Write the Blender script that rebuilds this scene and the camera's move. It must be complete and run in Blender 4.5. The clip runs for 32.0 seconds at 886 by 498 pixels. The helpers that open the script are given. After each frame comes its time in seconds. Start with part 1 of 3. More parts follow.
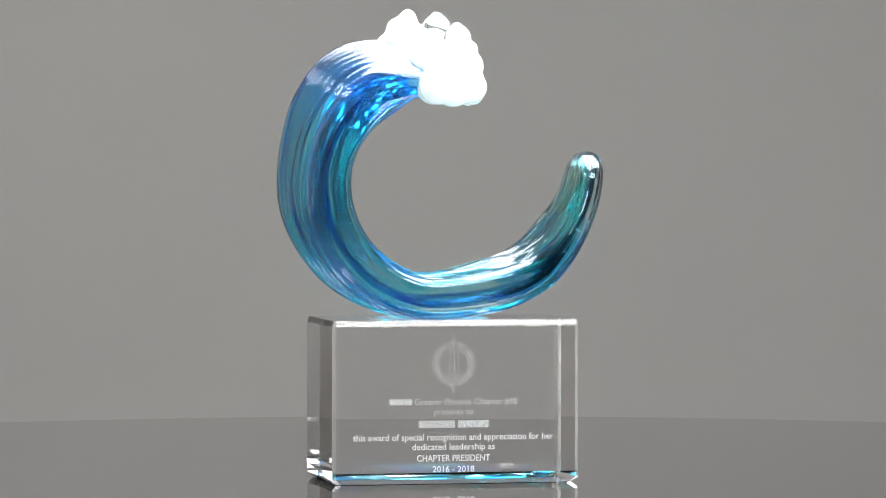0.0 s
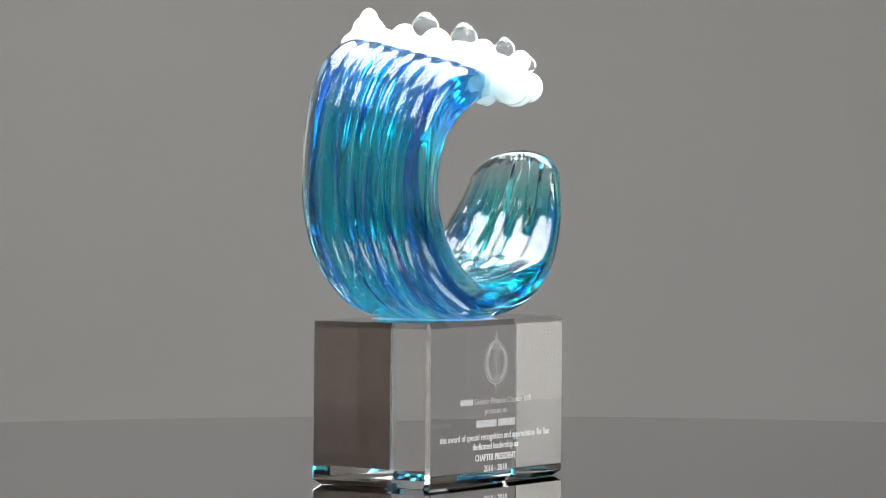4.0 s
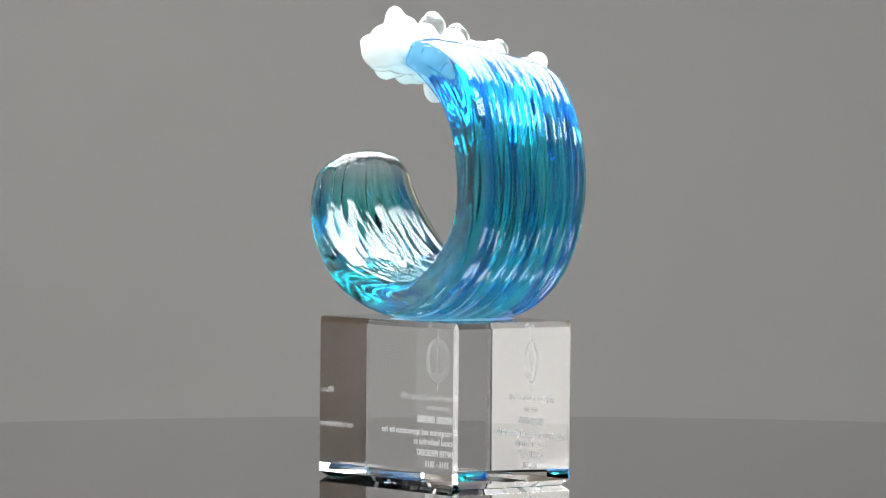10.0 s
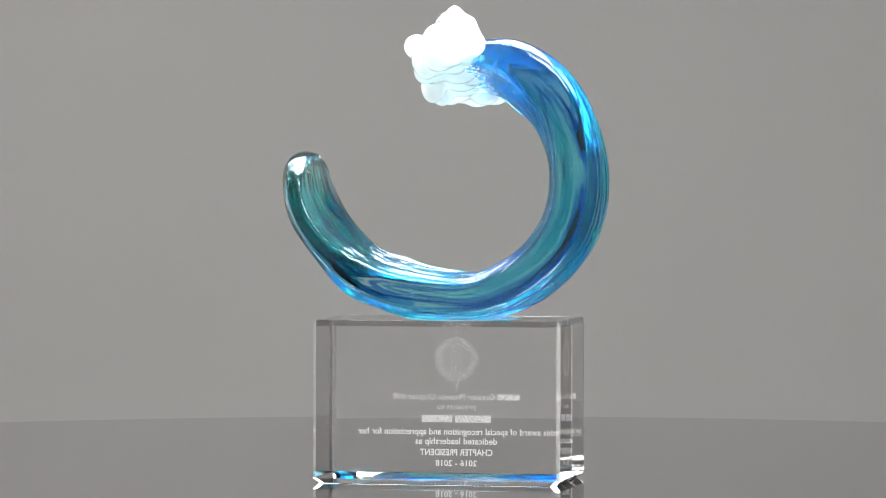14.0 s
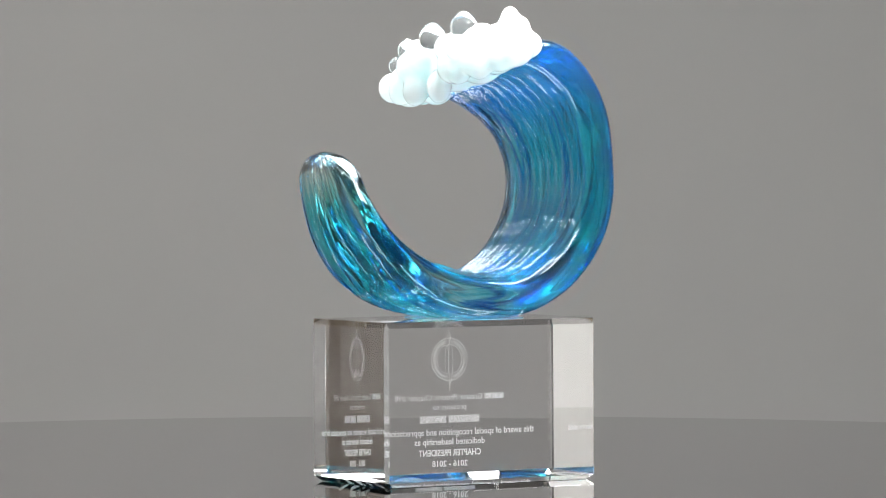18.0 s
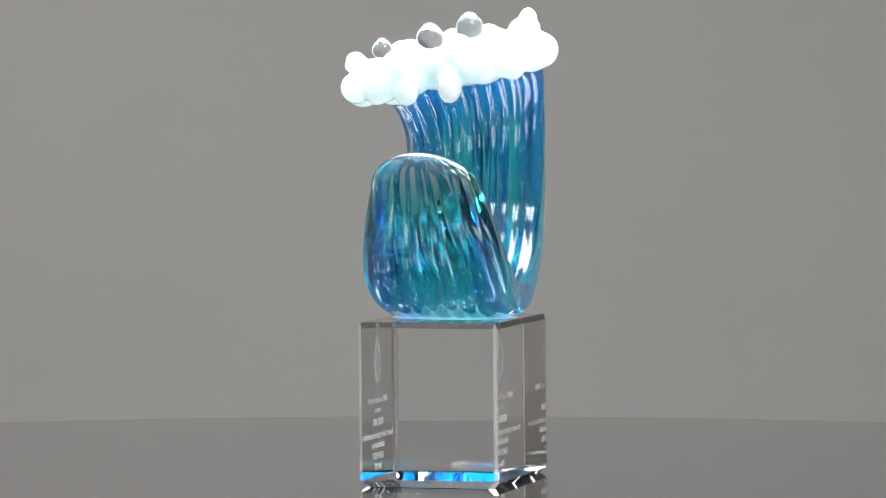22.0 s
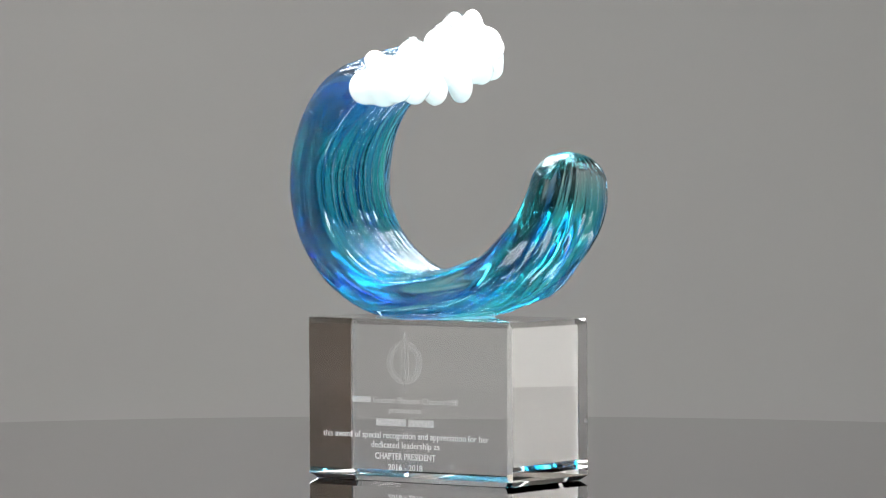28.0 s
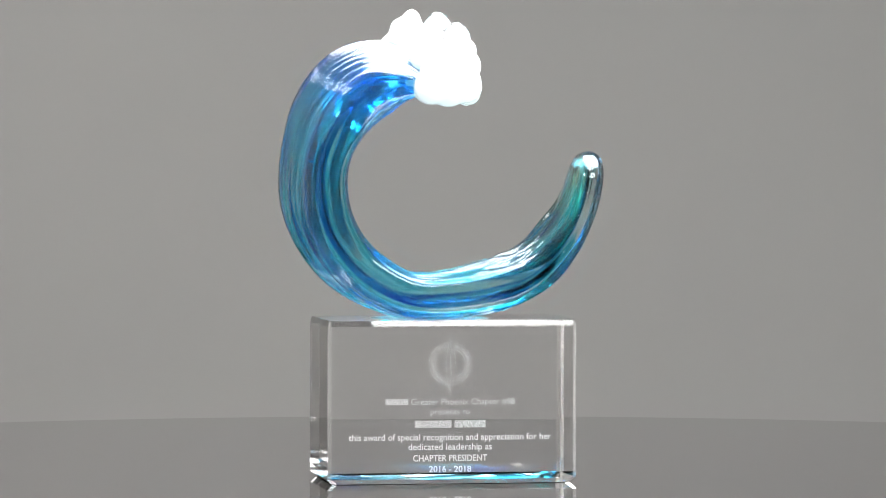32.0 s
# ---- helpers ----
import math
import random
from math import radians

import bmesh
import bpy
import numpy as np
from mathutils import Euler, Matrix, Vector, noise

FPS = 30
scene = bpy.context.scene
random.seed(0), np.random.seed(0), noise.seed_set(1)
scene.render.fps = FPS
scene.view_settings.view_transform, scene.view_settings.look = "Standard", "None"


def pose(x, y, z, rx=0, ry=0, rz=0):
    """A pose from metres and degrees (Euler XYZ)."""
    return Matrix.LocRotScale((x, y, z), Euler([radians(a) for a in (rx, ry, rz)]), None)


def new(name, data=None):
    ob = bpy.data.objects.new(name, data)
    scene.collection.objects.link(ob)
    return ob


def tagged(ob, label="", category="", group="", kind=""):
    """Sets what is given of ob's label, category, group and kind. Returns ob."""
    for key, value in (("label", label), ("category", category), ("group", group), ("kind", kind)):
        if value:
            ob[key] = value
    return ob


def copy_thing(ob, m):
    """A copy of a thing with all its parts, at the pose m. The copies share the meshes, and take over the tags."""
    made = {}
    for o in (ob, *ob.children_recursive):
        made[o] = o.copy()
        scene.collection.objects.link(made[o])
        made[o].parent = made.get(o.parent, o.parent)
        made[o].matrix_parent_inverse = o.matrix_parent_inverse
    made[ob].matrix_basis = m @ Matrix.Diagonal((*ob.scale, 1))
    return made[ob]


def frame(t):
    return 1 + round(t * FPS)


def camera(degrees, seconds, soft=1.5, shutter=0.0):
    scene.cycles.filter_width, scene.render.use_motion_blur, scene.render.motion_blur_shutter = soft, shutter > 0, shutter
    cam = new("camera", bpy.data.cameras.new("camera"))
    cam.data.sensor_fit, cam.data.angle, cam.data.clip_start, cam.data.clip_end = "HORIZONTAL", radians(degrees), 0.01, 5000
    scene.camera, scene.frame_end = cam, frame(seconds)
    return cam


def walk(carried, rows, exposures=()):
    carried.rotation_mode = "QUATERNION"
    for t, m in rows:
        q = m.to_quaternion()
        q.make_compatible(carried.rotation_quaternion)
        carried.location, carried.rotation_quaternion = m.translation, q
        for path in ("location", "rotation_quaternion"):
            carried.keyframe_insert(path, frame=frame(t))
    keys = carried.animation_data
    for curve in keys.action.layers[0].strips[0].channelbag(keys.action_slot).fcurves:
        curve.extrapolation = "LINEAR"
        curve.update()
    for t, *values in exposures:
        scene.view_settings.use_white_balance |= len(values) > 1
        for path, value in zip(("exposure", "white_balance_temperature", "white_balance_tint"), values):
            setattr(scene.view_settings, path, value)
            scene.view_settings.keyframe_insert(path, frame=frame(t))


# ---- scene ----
# One glass trophy turning on a dark polished round table, seen by a still telephoto camera.
DURATION = 32.0
cam = camera(10.41, DURATION, soft=1.0)
EYE = pose(-0.00183, -2.238, 0.16661, 90 - 1.543, 0, 0)
walk(cam, [(0.0, EYE), (DURATION, EYE)], exposures=[
    (0.0, -0.38), (1.0, -0.41), (2.0, -0.47), (3.0, -0.62), (5.0, -0.57), (7.0, -0.47), (9.0, -0.51), (11.0, -0.45), (13.0, -0.33), (14.0, -0.25), (15.0, -0.21),
    (17.0, -0.35), (20.0, -0.45), (21.0, -0.53), (22.0, -0.42), (23.0, -0.37), (24.0, -0.33), (25.0, -0.33), (28.0, -0.38), (30.0, -0.23), (31.0, -0.20), (DURATION, -0.26)])

TURN_START, TURN_SPEED = 12.19, 11.1535      # degrees, degrees per second

# ---- world and lights ----
world = bpy.data.worlds.new("world")
scene.world = world
world.use_nodes = True
sky = world.node_tree.nodes.new("ShaderNodeTexSky")
sky.sky_type, sky.sun_disc = "NISHITA", False
sky.sun_elevation, sky.sun_rotation = radians(35), radians(200)
world.node_tree.links.new(sky.outputs[0], world.node_tree.nodes["Background"].inputs[0])
world.node_tree.nodes["Background"].inputs[1].default_value = 0.1


SOFTBOX_GLOW, PANEL_GLOW = 25.0, 20.0


# ---- materials ----
def material(name, base=(0.8, 0.8, 0.8), rough=0.5, metal=0.0, trans=0.0, ior=1.5):
    m = bpy.data.materials.new(name)
    m.use_nodes = True
    b = m.node_tree.nodes["Principled BSDF"]
    b.inputs["Base Color"].default_value = (*base, 1)
    b.inputs["Roughness"].default_value = rough
    b.inputs["Metallic"].default_value = metal
    b.inputs["Transmission Weight"].default_value = trans
    b.inputs["IOR"].default_value = ior
    return m, m.node_tree.nodes, m.node_tree.links, b


def ramp(nodes, stops):
    r = nodes.new("ShaderNodeValToRGB")
    el = r.color_ramp.elements
    while len(el) < len(stops):
        el.new(0.5)
    for e, (at, c) in zip(el, stops):
        e.position, e.color = at, (*c, 1)
    return r


def noisy(name, dark, light, scale, rough, bump=0.0, detail=6, stretch=(1, 1, 1), metal=0.0):
    """Paint, wood or cloth: a two-scale colour variation with a fine relief."""
    m, n, l, b = material(name, light, rough, metal)
    co = n.new("ShaderNodeTexCoord")
    mp = n.new("ShaderNodeMapping")
    mp.inputs["Scale"].default_value = stretch
    l.new(co.outputs["Object"], mp.inputs["Vector"])
    a = n.new("ShaderNodeTexNoise")
    a.inputs["Scale"].default_value, a.inputs["Detail"].default_value = scale, detail
    l.new(mp.outputs[0], a.inputs["Vector"])
    r = ramp(n, [(0.3, dark), (0.7, light)])
    l.new(a.outputs[0], r.inputs[0])
    l.new(r.outputs[0], b.inputs["Base Color"])
    if bump:
        f = n.new("ShaderNodeTexNoise")
        f.inputs["Scale"].default_value = scale * 25
        l.new(mp.outputs[0], f.inputs["Vector"])
        bp = n.new("ShaderNodeBump")
        bp.inputs["Strength"].default_value, bp.inputs["Distance"].default_value = bump, 0.002
        l.new(f.outputs[0], bp.inputs["Height"])
        l.new(bp.outputs[0], b.inputs["Normal"])
    return m


GREY_WALL = noisy("grey_wall_paint", (0.212, 0.208, 0.2065), (0.225, 0.220, 0.218), 1.6, 0.9, 0.1)
WHITE_WALL = noisy("white_wall_paint", (0.69, 0.675, 0.65), (0.74, 0.725, 0.70), 1.3, 0.85, 0.1)
TAN_PANEL = noisy("tan_wood_panel", (0.65, 0.51, 0.35), (0.73, 0.59, 0.43), 3.0, 0.55, 0.1, stretch=(1, 6, 0.5))
# brown of the unseen east wall, darkened further to stand for shade
BROWN_WALL = noisy("shade_darkened_brown", (0.026, 0.016, 0.0095), (0.052, 0.034, 0.021), 2.2, 0.9, 0.08, stretch=(1, 5, 0.6))
BEIGE_WALL = noisy("warm_grey_wall_paint", (0.23, 0.21, 0.19), (0.29, 0.27, 0.25), 1.6, 0.9, 0.1)
CEILING = noisy("ceiling_paint", (0.74, 0.73, 0.71), (0.80, 0.79, 0.77), 1.5, 0.9, 0.1)
CARPET = noisy("floor_carpet", (0.10, 0.09, 0.08), (0.17, 0.15, 0.13), 4.0, 0.95, 0.4)
TABLE_TOP = noisy("smoked_mirror_tabletop", (0.388, 0.382, 0.382), (0.422, 0.416, 0.414), 3.0, 0.02, metal=1.0)
STEEL = noisy("brushed_steel", (0.45, 0.45, 0.46), (0.55, 0.55, 0.56), 8.0, 0.3, 0.0, metal=1.0)
BLACK = noisy("black_fabric", (0.015, 0.015, 0.016), (0.03, 0.03, 0.032), 6.0, 0.8, 0.2)
FRAME_WHITE = noisy("white_lacquer", (0.60, 0.59, 0.575), (0.66, 0.65, 0.635), 4.0, 0.4)

CRYSTAL, _n, _l, _b = material("optical_crystal", (0.96, 0.96, 0.965), 0.0, 0.0, 1.0, 1.52)

GROUND, _n, _l, _b = material("ground_crystal_bevel", (1, 1, 1), 0.10, 0.0, 0.84, 1.52)

DIFFUSER, _n, _l, _b = material("softbox_diffuser", (0.9, 0.9, 0.9), 0.6)
_b.inputs["Emission Color"].default_value = (0.98, 1.0, 1.0, 1)
_b.inputs["Emission Strength"].default_value = SOFTBOX_GLOW

PANEL_DIFFUSER, _n, _l, _b = material("added_panel_diffuser", (0.9, 0.9, 0.9), 0.6)
_b.inputs["Emission Color"].default_value = (1.0, 1.0, 1.0, 1)
_b.inputs["Emission Strength"].default_value = PANEL_GLOW

BUBBLE, _n, _l, _b = material("faintly_milky_glass", (0.93, 0.98, 1.0), 0.01, 0.0, 0.93, 1.4)

OPAL, _n, _l, _b = material("white_opal_glass", (0.76, 0.87, 0.88), 0.08)
_b.inputs["Subsurface Weight"].default_value = 1.0
_b.inputs["Subsurface Radius"].default_value = (0.02, 0.022, 0.022)
_b.inputs["Subsurface Scale"].default_value = 1.0


def frosted(name, cover, colour=(0.95, 0.95, 0.95)):
    """Frosted engraving: part of the light passes, part is scattered to both sides."""
    m = bpy.data.materials.new(name)
    m.use_nodes = True
    n, l = m.node_tree.nodes, m.node_tree.links
    n.remove(n["Principled BSDF"])
    d, t, p = n.new("ShaderNodeBsdfDiffuse"), n.new("ShaderNodeBsdfTranslucent"), n.new("ShaderNodeBsdfTransparent")
    d.inputs[0].default_value = t.inputs[0].default_value = (*colour, 1)
    both, veil = n.new("ShaderNodeMixShader"), n.new("ShaderNodeMixShader")
    co, grain, cov = n.new("ShaderNodeTexCoord"), n.new("ShaderNodeTexNoise"), n.new("ShaderNodeMapRange")
    grain.inputs["Scale"].default_value = 1800
    l.new(co.outputs["Object"], grain.inputs["Vector"])
    l.new(grain.outputs[0], cov.inputs["Value"])
    cov.inputs["From Min"].default_value, cov.inputs["From Max"].default_value = 0.3, 0.7
    cov.inputs["To Min"].default_value, cov.inputs["To Max"].default_value = cover - 0.2, cover + 0.1
    l.new(cov.outputs[0], veil.inputs[0])
    l.new(d.outputs[0], both.inputs[1]), l.new(t.outputs[0], both.inputs[2])
    l.new(p.outputs[0], veil.inputs[1]), l.new(both.outputs[0], veil.inputs[2])
    l.new(veil.outputs[0], n["Material Output"].inputs[0])
    return m


# lower covers: for solid bars, and for weaker light on emblem and upper lines
ETCH, ETCH_BAR_DIM, ETCH_DIM = frosted("frosted_engraving", 0.68), frosted("bar_and_dimmed_engraving", 0.40), frosted("dimmed_emblem_engraving", 0.28)
BOND = frosted("cloudy_bond", 0.86, (0.84, 0.95, 0.97))


def thread_noise(n, l, uv, along, across, detail, distortion):
    """Noise drawn out along the wave."""
    mp = n.new("ShaderNodeMapping")
    mp.inputs["Scale"].default_value = (along, across, 1)
    l.new(uv.outputs[0], mp.inputs["Vector"])
    a = n.new("ShaderNodeTexNoise")
    a.inputs["Scale"].default_value, a.inputs["Detail"].default_value, a.inputs["Distortion"].default_value = 1.0, detail, distortion
    l.new(mp.outputs[0], a.inputs["Vector"])
    return a


def wave_casing():
    """Clear blown glass with a faint cool tint and drawn-out ripples."""
    m, n, l, b = material("clear_blown_glass", (0.86, 0.975, 0.985), 0.0, 0.0, 1.0, 1.5)
    uv = n.new("ShaderNodeUVMap")
    uv.uv_map = "UVMap"
    f = thread_noise(n, l, uv, 3.0, 12.0, 2, 0.6)
    bp = n.new("ShaderNodeBump")
    bp.inputs["Strength"].default_value, bp.inputs["Distance"].default_value = 0.12, 0.0012
    l.new(f.outputs[0], bp.inputs["Height"])
    l.new(bp.outputs[0], b.inputs["Normal"])
    return m


def layer_glass(name, stops, flank, clear_from, clear_to, shift, crest):
    """A layer of coloured glass cased in the clear: streaks drawn out along the wave, thinning to nothing towards the tail."""
    m = bpy.data.materials.new(name)
    m.use_nodes = True
    n, l = m.node_tree.nodes, m.node_tree.links
    n.remove(n["Principled BSDF"])
    uv = n.new("ShaderNodeUVMap")
    uv.uv_map = "UVMap"
    off = n.new("ShaderNodeVectorMath")
    off.inputs[1].default_value = (shift, shift * 0.7, 0)
    l.new(uv.outputs[0], off.inputs[0])
    broad = thread_noise(n, l, off, 1.8, 6.0, 3, 0.5)
    fine = thread_noise(n, l, off, 3.0, 26.0, 3, 0.6)
    mix = n.new("ShaderNodeMix")
    mix.inputs["Factor"].default_value = 0.28
    l.new(broad.outputs[0], mix.inputs["A"]), l.new(fine.outputs[0], mix.inputs["B"])
    tint = ramp(n, stops)
    l.new(mix.outputs["Result"], tint.inputs[0])
    sep, fade, clear = n.new("ShaderNodeSeparateXYZ"), n.new("ShaderNodeMapRange"), n.new("ShaderNodeMix")
    l.new(uv.outputs[0], sep.inputs[0])
    # an even colour gathered along both flanks
    pool, deep = n.new("ShaderNodeMix"), ramp(n, [(at, (h, h, h)) for at, h in ((0.10, 0.95), (0.14, 0.75), (0.20, 0.0), (0.80, 0.0), (0.86, 0.75), (0.90, 0.95))])
    pool.data_type = "RGBA"
    l.new(sep.outputs[1], deep.inputs[0])
    l.new(deep.outputs[0], pool.inputs["Factor"])
    l.new(tint.outputs[0], pool.inputs["A"])
    pool.inputs["B"].default_value = (*flank, 1)
    l.new(sep.outputs[0], fade.inputs["Value"])
    fade.inputs["From Min"].default_value, fade.inputs["From Max"].default_value = clear_from, clear_to
    clear.data_type = "RGBA"
    rim, most = ramp(n, [(at, (h, h, h)) for at, h in ((0.065, 1.0), (0.11, 0.0), (0.89, 0.0), (0.935, 1.0))]), n.new("ShaderNodeMath")
    most.operation = "MAXIMUM"
    l.new(sep.outputs[1], rim.inputs[0])
    l.new(rim.outputs[0], most.inputs[0]), l.new(fade.outputs[0], most.inputs[1])
    l.new(most.outputs[0], clear.inputs["Factor"])
    head, bluer = n.new("ShaderNodeMix"), ramp(n, [(at, (h, h, h)) for at, h in ((0.0, 0.65), (0.14, 0.55), (0.26, 0.0))])
    head.data_type = "RGBA"
    l.new(sep.outputs[0], bluer.inputs[0])
    l.new(bluer.outputs[0], head.inputs["Factor"])
    l.new(pool.outputs["Result"], head.inputs["A"])
    head.inputs["B"].default_value = (0.30, 0.58, 0.92, 1)
    l.new(head.outputs["Result"], clear.inputs["A"])
    clear.inputs["B"].default_value = (0.96, 0.99, 0.99, 1)
    t, d, b = n.new("ShaderNodeBsdfTransparent"), n.new("ShaderNodeBsdfDiffuse"), n.new("ShaderNodeBsdfTranslucent")
    l.new(clear.outputs["Result"], t.inputs[0])
    # the colour is a little milky, most where the glass pools at the foot, and turns to opal white under the crest
    opal = ramp(n, [(0.0, (0.85, 0.94, 0.96)), (0.08, (0.72, 0.88, 0.96)), (0.15, (0.34, 0.60, 0.95)), (0.40, (0.40, 0.76, 0.90)), (0.54, (0.60, 0.85, 0.95)), (0.70, (0.60, 0.86, 0.95)), (0.80, (0.46, 0.82, 0.90))])
    haze = ramp(n, [(at, (h, h, h)) for at, h in ((0.0, crest), (0.09, crest * 0.8), (0.15, 0.04 + crest * 0.3), (0.22, 0.05), (0.42, 0.055), (0.54, 0.15), (0.70, 0.15), (0.76, 0.06), (0.88, 0.025), (0.96, 0.0))])
    l.new(sep.outputs[0], opal.inputs[0]), l.new(sep.outputs[0], haze.inputs[0])
    l.new(opal.outputs[0], d.inputs[0]), l.new(opal.outputs[0], b.inputs[0])
    both, veil = n.new("ShaderNodeMixShader"), n.new("ShaderNodeMixShader")
    l.new(d.outputs[0], both.inputs[1]), l.new(b.outputs[0], both.inputs[2])
    less, milk = n.new("ShaderNodeMath"), n.new("ShaderNodeMath")
    less.operation, milk.operation, less.inputs[0].default_value = "SUBTRACT", "MULTIPLY", 1.0
    l.new(most.outputs[0], less.inputs[1])
    thick = n.new("ShaderNodeMath")
    thick.operation, thick.inputs[1].default_value = "MULTIPLY_ADD", 0.04
    l.new(deep.outputs[0], thick.inputs[0]), l.new(haze.outputs[0], thick.inputs[2])
    l.new(thick.outputs[0], milk.inputs[0]), l.new(less.outputs[0], milk.inputs[1])
    l.new(milk.outputs[0], veil.inputs[0])
    l.new(t.outputs[0], veil.inputs[1]), l.new(both.outputs[0], veil.inputs[2])
    l.new(veil.outputs[0], n["Material Output"].inputs[0])
    return m


def thread_glass(name, stops):
    """Coloured glass that differs from thread to thread."""
    m = bpy.data.materials.new(name)
    m.use_nodes = True
    n, l = m.node_tree.nodes, m.node_tree.links
    n.remove(n["Principled BSDF"])
    info, t = n.new("ShaderNodeObjectInfo"), n.new("ShaderNodeBsdfTransparent")
    r = ramp(n, stops)
    l.new(info.outputs["Random"], r.inputs[0])
    l.new(r.outputs[0], t.inputs[0])
    l.new(t.outputs[0], n["Material Output"].inputs[0])
    return m


CASING = wave_casing()
BLUE_LAYER = layer_glass("streaked_blue_glass", [(0.37, (0.01, 0.06, 0.50)), (0.405, (0.08, 0.46, 0.88)), (0.445, (0.35, 0.88, 0.90)), (0.62, (0.46, 0.93, 0.91)), (0.70, (0.75, 0.96, 0.96))], (0.08, 0.36, 0.83), 0.95, 0.985, 0.0, 0.22)
TEAL_LAYER = layer_glass("streaked_teal_glass", [(0.37, (0.03, 0.20, 0.78)), (0.41, (0.28, 0.83, 0.89)), (0.60, (0.44, 0.92, 0.90)), (0.72, (0.78, 0.96, 0.96))], (0.34, 0.78, 0.86), 0.93, 0.98, 4.3, 0.06)
INNER_LAYER = layer_glass("streaked_sea_glass", [(0.37, (0.04, 0.25, 0.82)), (0.41, (0.33, 0.85, 0.89)), (0.62, (0.46, 0.92, 0.90)), (0.72, (0.80, 0.97, 0.96))], (0.24, 0.68, 0.86), 0.88, 0.97, 9.1, 0.06)
FLANK_LAYER = layer_glass("even_teal_glass", [(0.34, (0.24, 0.70, 0.92)), (0.42, (0.49, 0.90, 0.93)), (0.62, (0.56, 0.93, 0.93)), (0.74, (0.66, 0.95, 0.95))], (0.36, 0.78, 0.92), 0.60, 0.86, 2.6, 0.06)
THREAD = thread_glass("coloured_glass_thread", [(0.0, (0.38, 0.62, 0.93)), (0.35, (0.48, 0.74, 0.95)), (0.6, (0.55, 0.90, 0.95)), (1.0, (0.62, 0.94, 0.95))])
BLUE_THREAD = thread_glass("deep_blue_glass_thread", [(0.0, (0.42, 0.60, 0.95)), (1.0, (0.58, 0.76, 0.97))])


# ---- mesh helpers ----
def mesh_object(name, bm, mat, smooth=False):
    me = bpy.data.meshes.new(name)
    bm.normal_update()
    bm.to_mesh(me)
    bm.free()
    me.materials.append(mat)
    if smooth:
        for p in me.polygons:
            p.use_smooth = True
    return new(name, me)


def part(name, bm, mat, parent, label="", smooth=False):
    ob = mesh_object(name, bm, mat, smooth)
    ob.parent = parent
    if label:
        tagged(ob, label)
    return ob


def box(x0, x1, y0, y1, z0, z1, bevel=0.0, segments=2):
    bm = bmesh.new()
    bmesh.ops.create_cube(bm, size=1, matrix=Matrix.Translation(((x0 + x1) / 2, (y0 + y1) / 2, (z0 + z1) / 2)) @ Matrix.Diagonal((x1 - x0, y1 - y0, z1 - z0, 1)))
    if bevel:
        bmesh.ops.bevel(bm, geom=bm.edges[:], offset=bevel, segments=segments, affect="EDGES", profile=0.5)
    return bm


def lathe(profile, steps=96):
    """A body turned about the z axis from (radius, z) pairs."""
    bm = bmesh.new()
    rings = []
    for r, z in profile:
        rings.append([bm.verts.new((r * math.cos(a), r * math.sin(a), z)) for a in (2 * math.pi * i / steps for i in range(steps))])
    for lo, hi in zip(rings, rings[1:]):
        for i in range(steps):
            bm.faces.new((lo[i], lo[(i + 1) % steps], hi[(i + 1) % steps], hi[i]))
    bm.faces.new(rings[0][::-1])
    bm.faces.new(rings[-1])
    return bm


# ---- room ----
FLOOR_Z, CEIL_Z = -0.75, 1.75
X0, X1, Y0, Y1 = -1.9, 1.9, -3.2, 2.3


def setting(name, bm, mat, label, category):
    return tagged(mesh_object(name, bm, mat), label, category, kind="structure")


setting("floor", box(X0 - 0.15, X1 + 0.15, Y0 - 0.15, Y1 + 0.15, FLOOR_Z - 0.1, FLOOR_Z), CARPET, "dark grey-brown carpeted floor of the studio room", "floor")
setting("ceiling", box(X0 - 0.15, X1 + 0.15, Y0 - 0.15, Y1 + 0.15, CEIL_Z, CEIL_Z + 0.1), CEILING, "plain matt white painted ceiling above the table", "ceiling")
setting("wall_north", box(X0 - 0.12, X1 + 0.12, Y1, Y1 + 0.12, FLOOR_Z, CEIL_Z), GREY_WALL, "smooth warm-grey painted wall behind the table", "wall")
setting("wall_west", box(X0 - 0.12, X0, Y0, Y1, FLOOR_Z, CEIL_Z), WHITE_WALL, "plain off-white painted side wall", "wall")
setting("wall_east", box(X1, X1 + 0.12, Y0, Y1, FLOOR_Z, CEIL_Z), BROWN_WALL, "brown side wall with shade put into its dark colour", "wall")
setting("wall_south", box(X0 - 0.12, X1 + 0.12, Y0 - 0.12, Y0, FLOOR_Z, CEIL_Z), BEIGE_WALL, "plain warm-grey painted wall of the room", "wall")

tan = tagged(mesh_object("wall_panel", box(X0 + 0.003, X0 + 0.035, 1.05, 2.27, FLOOR_Z, CEIL_Z - 0.02, 0.004), TAN_PANEL), "tall tan wooden panel standing against the side wall", "panel")
board = tagged(mesh_object("white_board", box(X1 - 0.035, X1 - 0.003, 1.0, 2.1, FLOOR_Z, CEIL_Z - 0.02, 0.004), FRAME_WHITE), "tall matt white board leaning flat against the brown wall", "board")

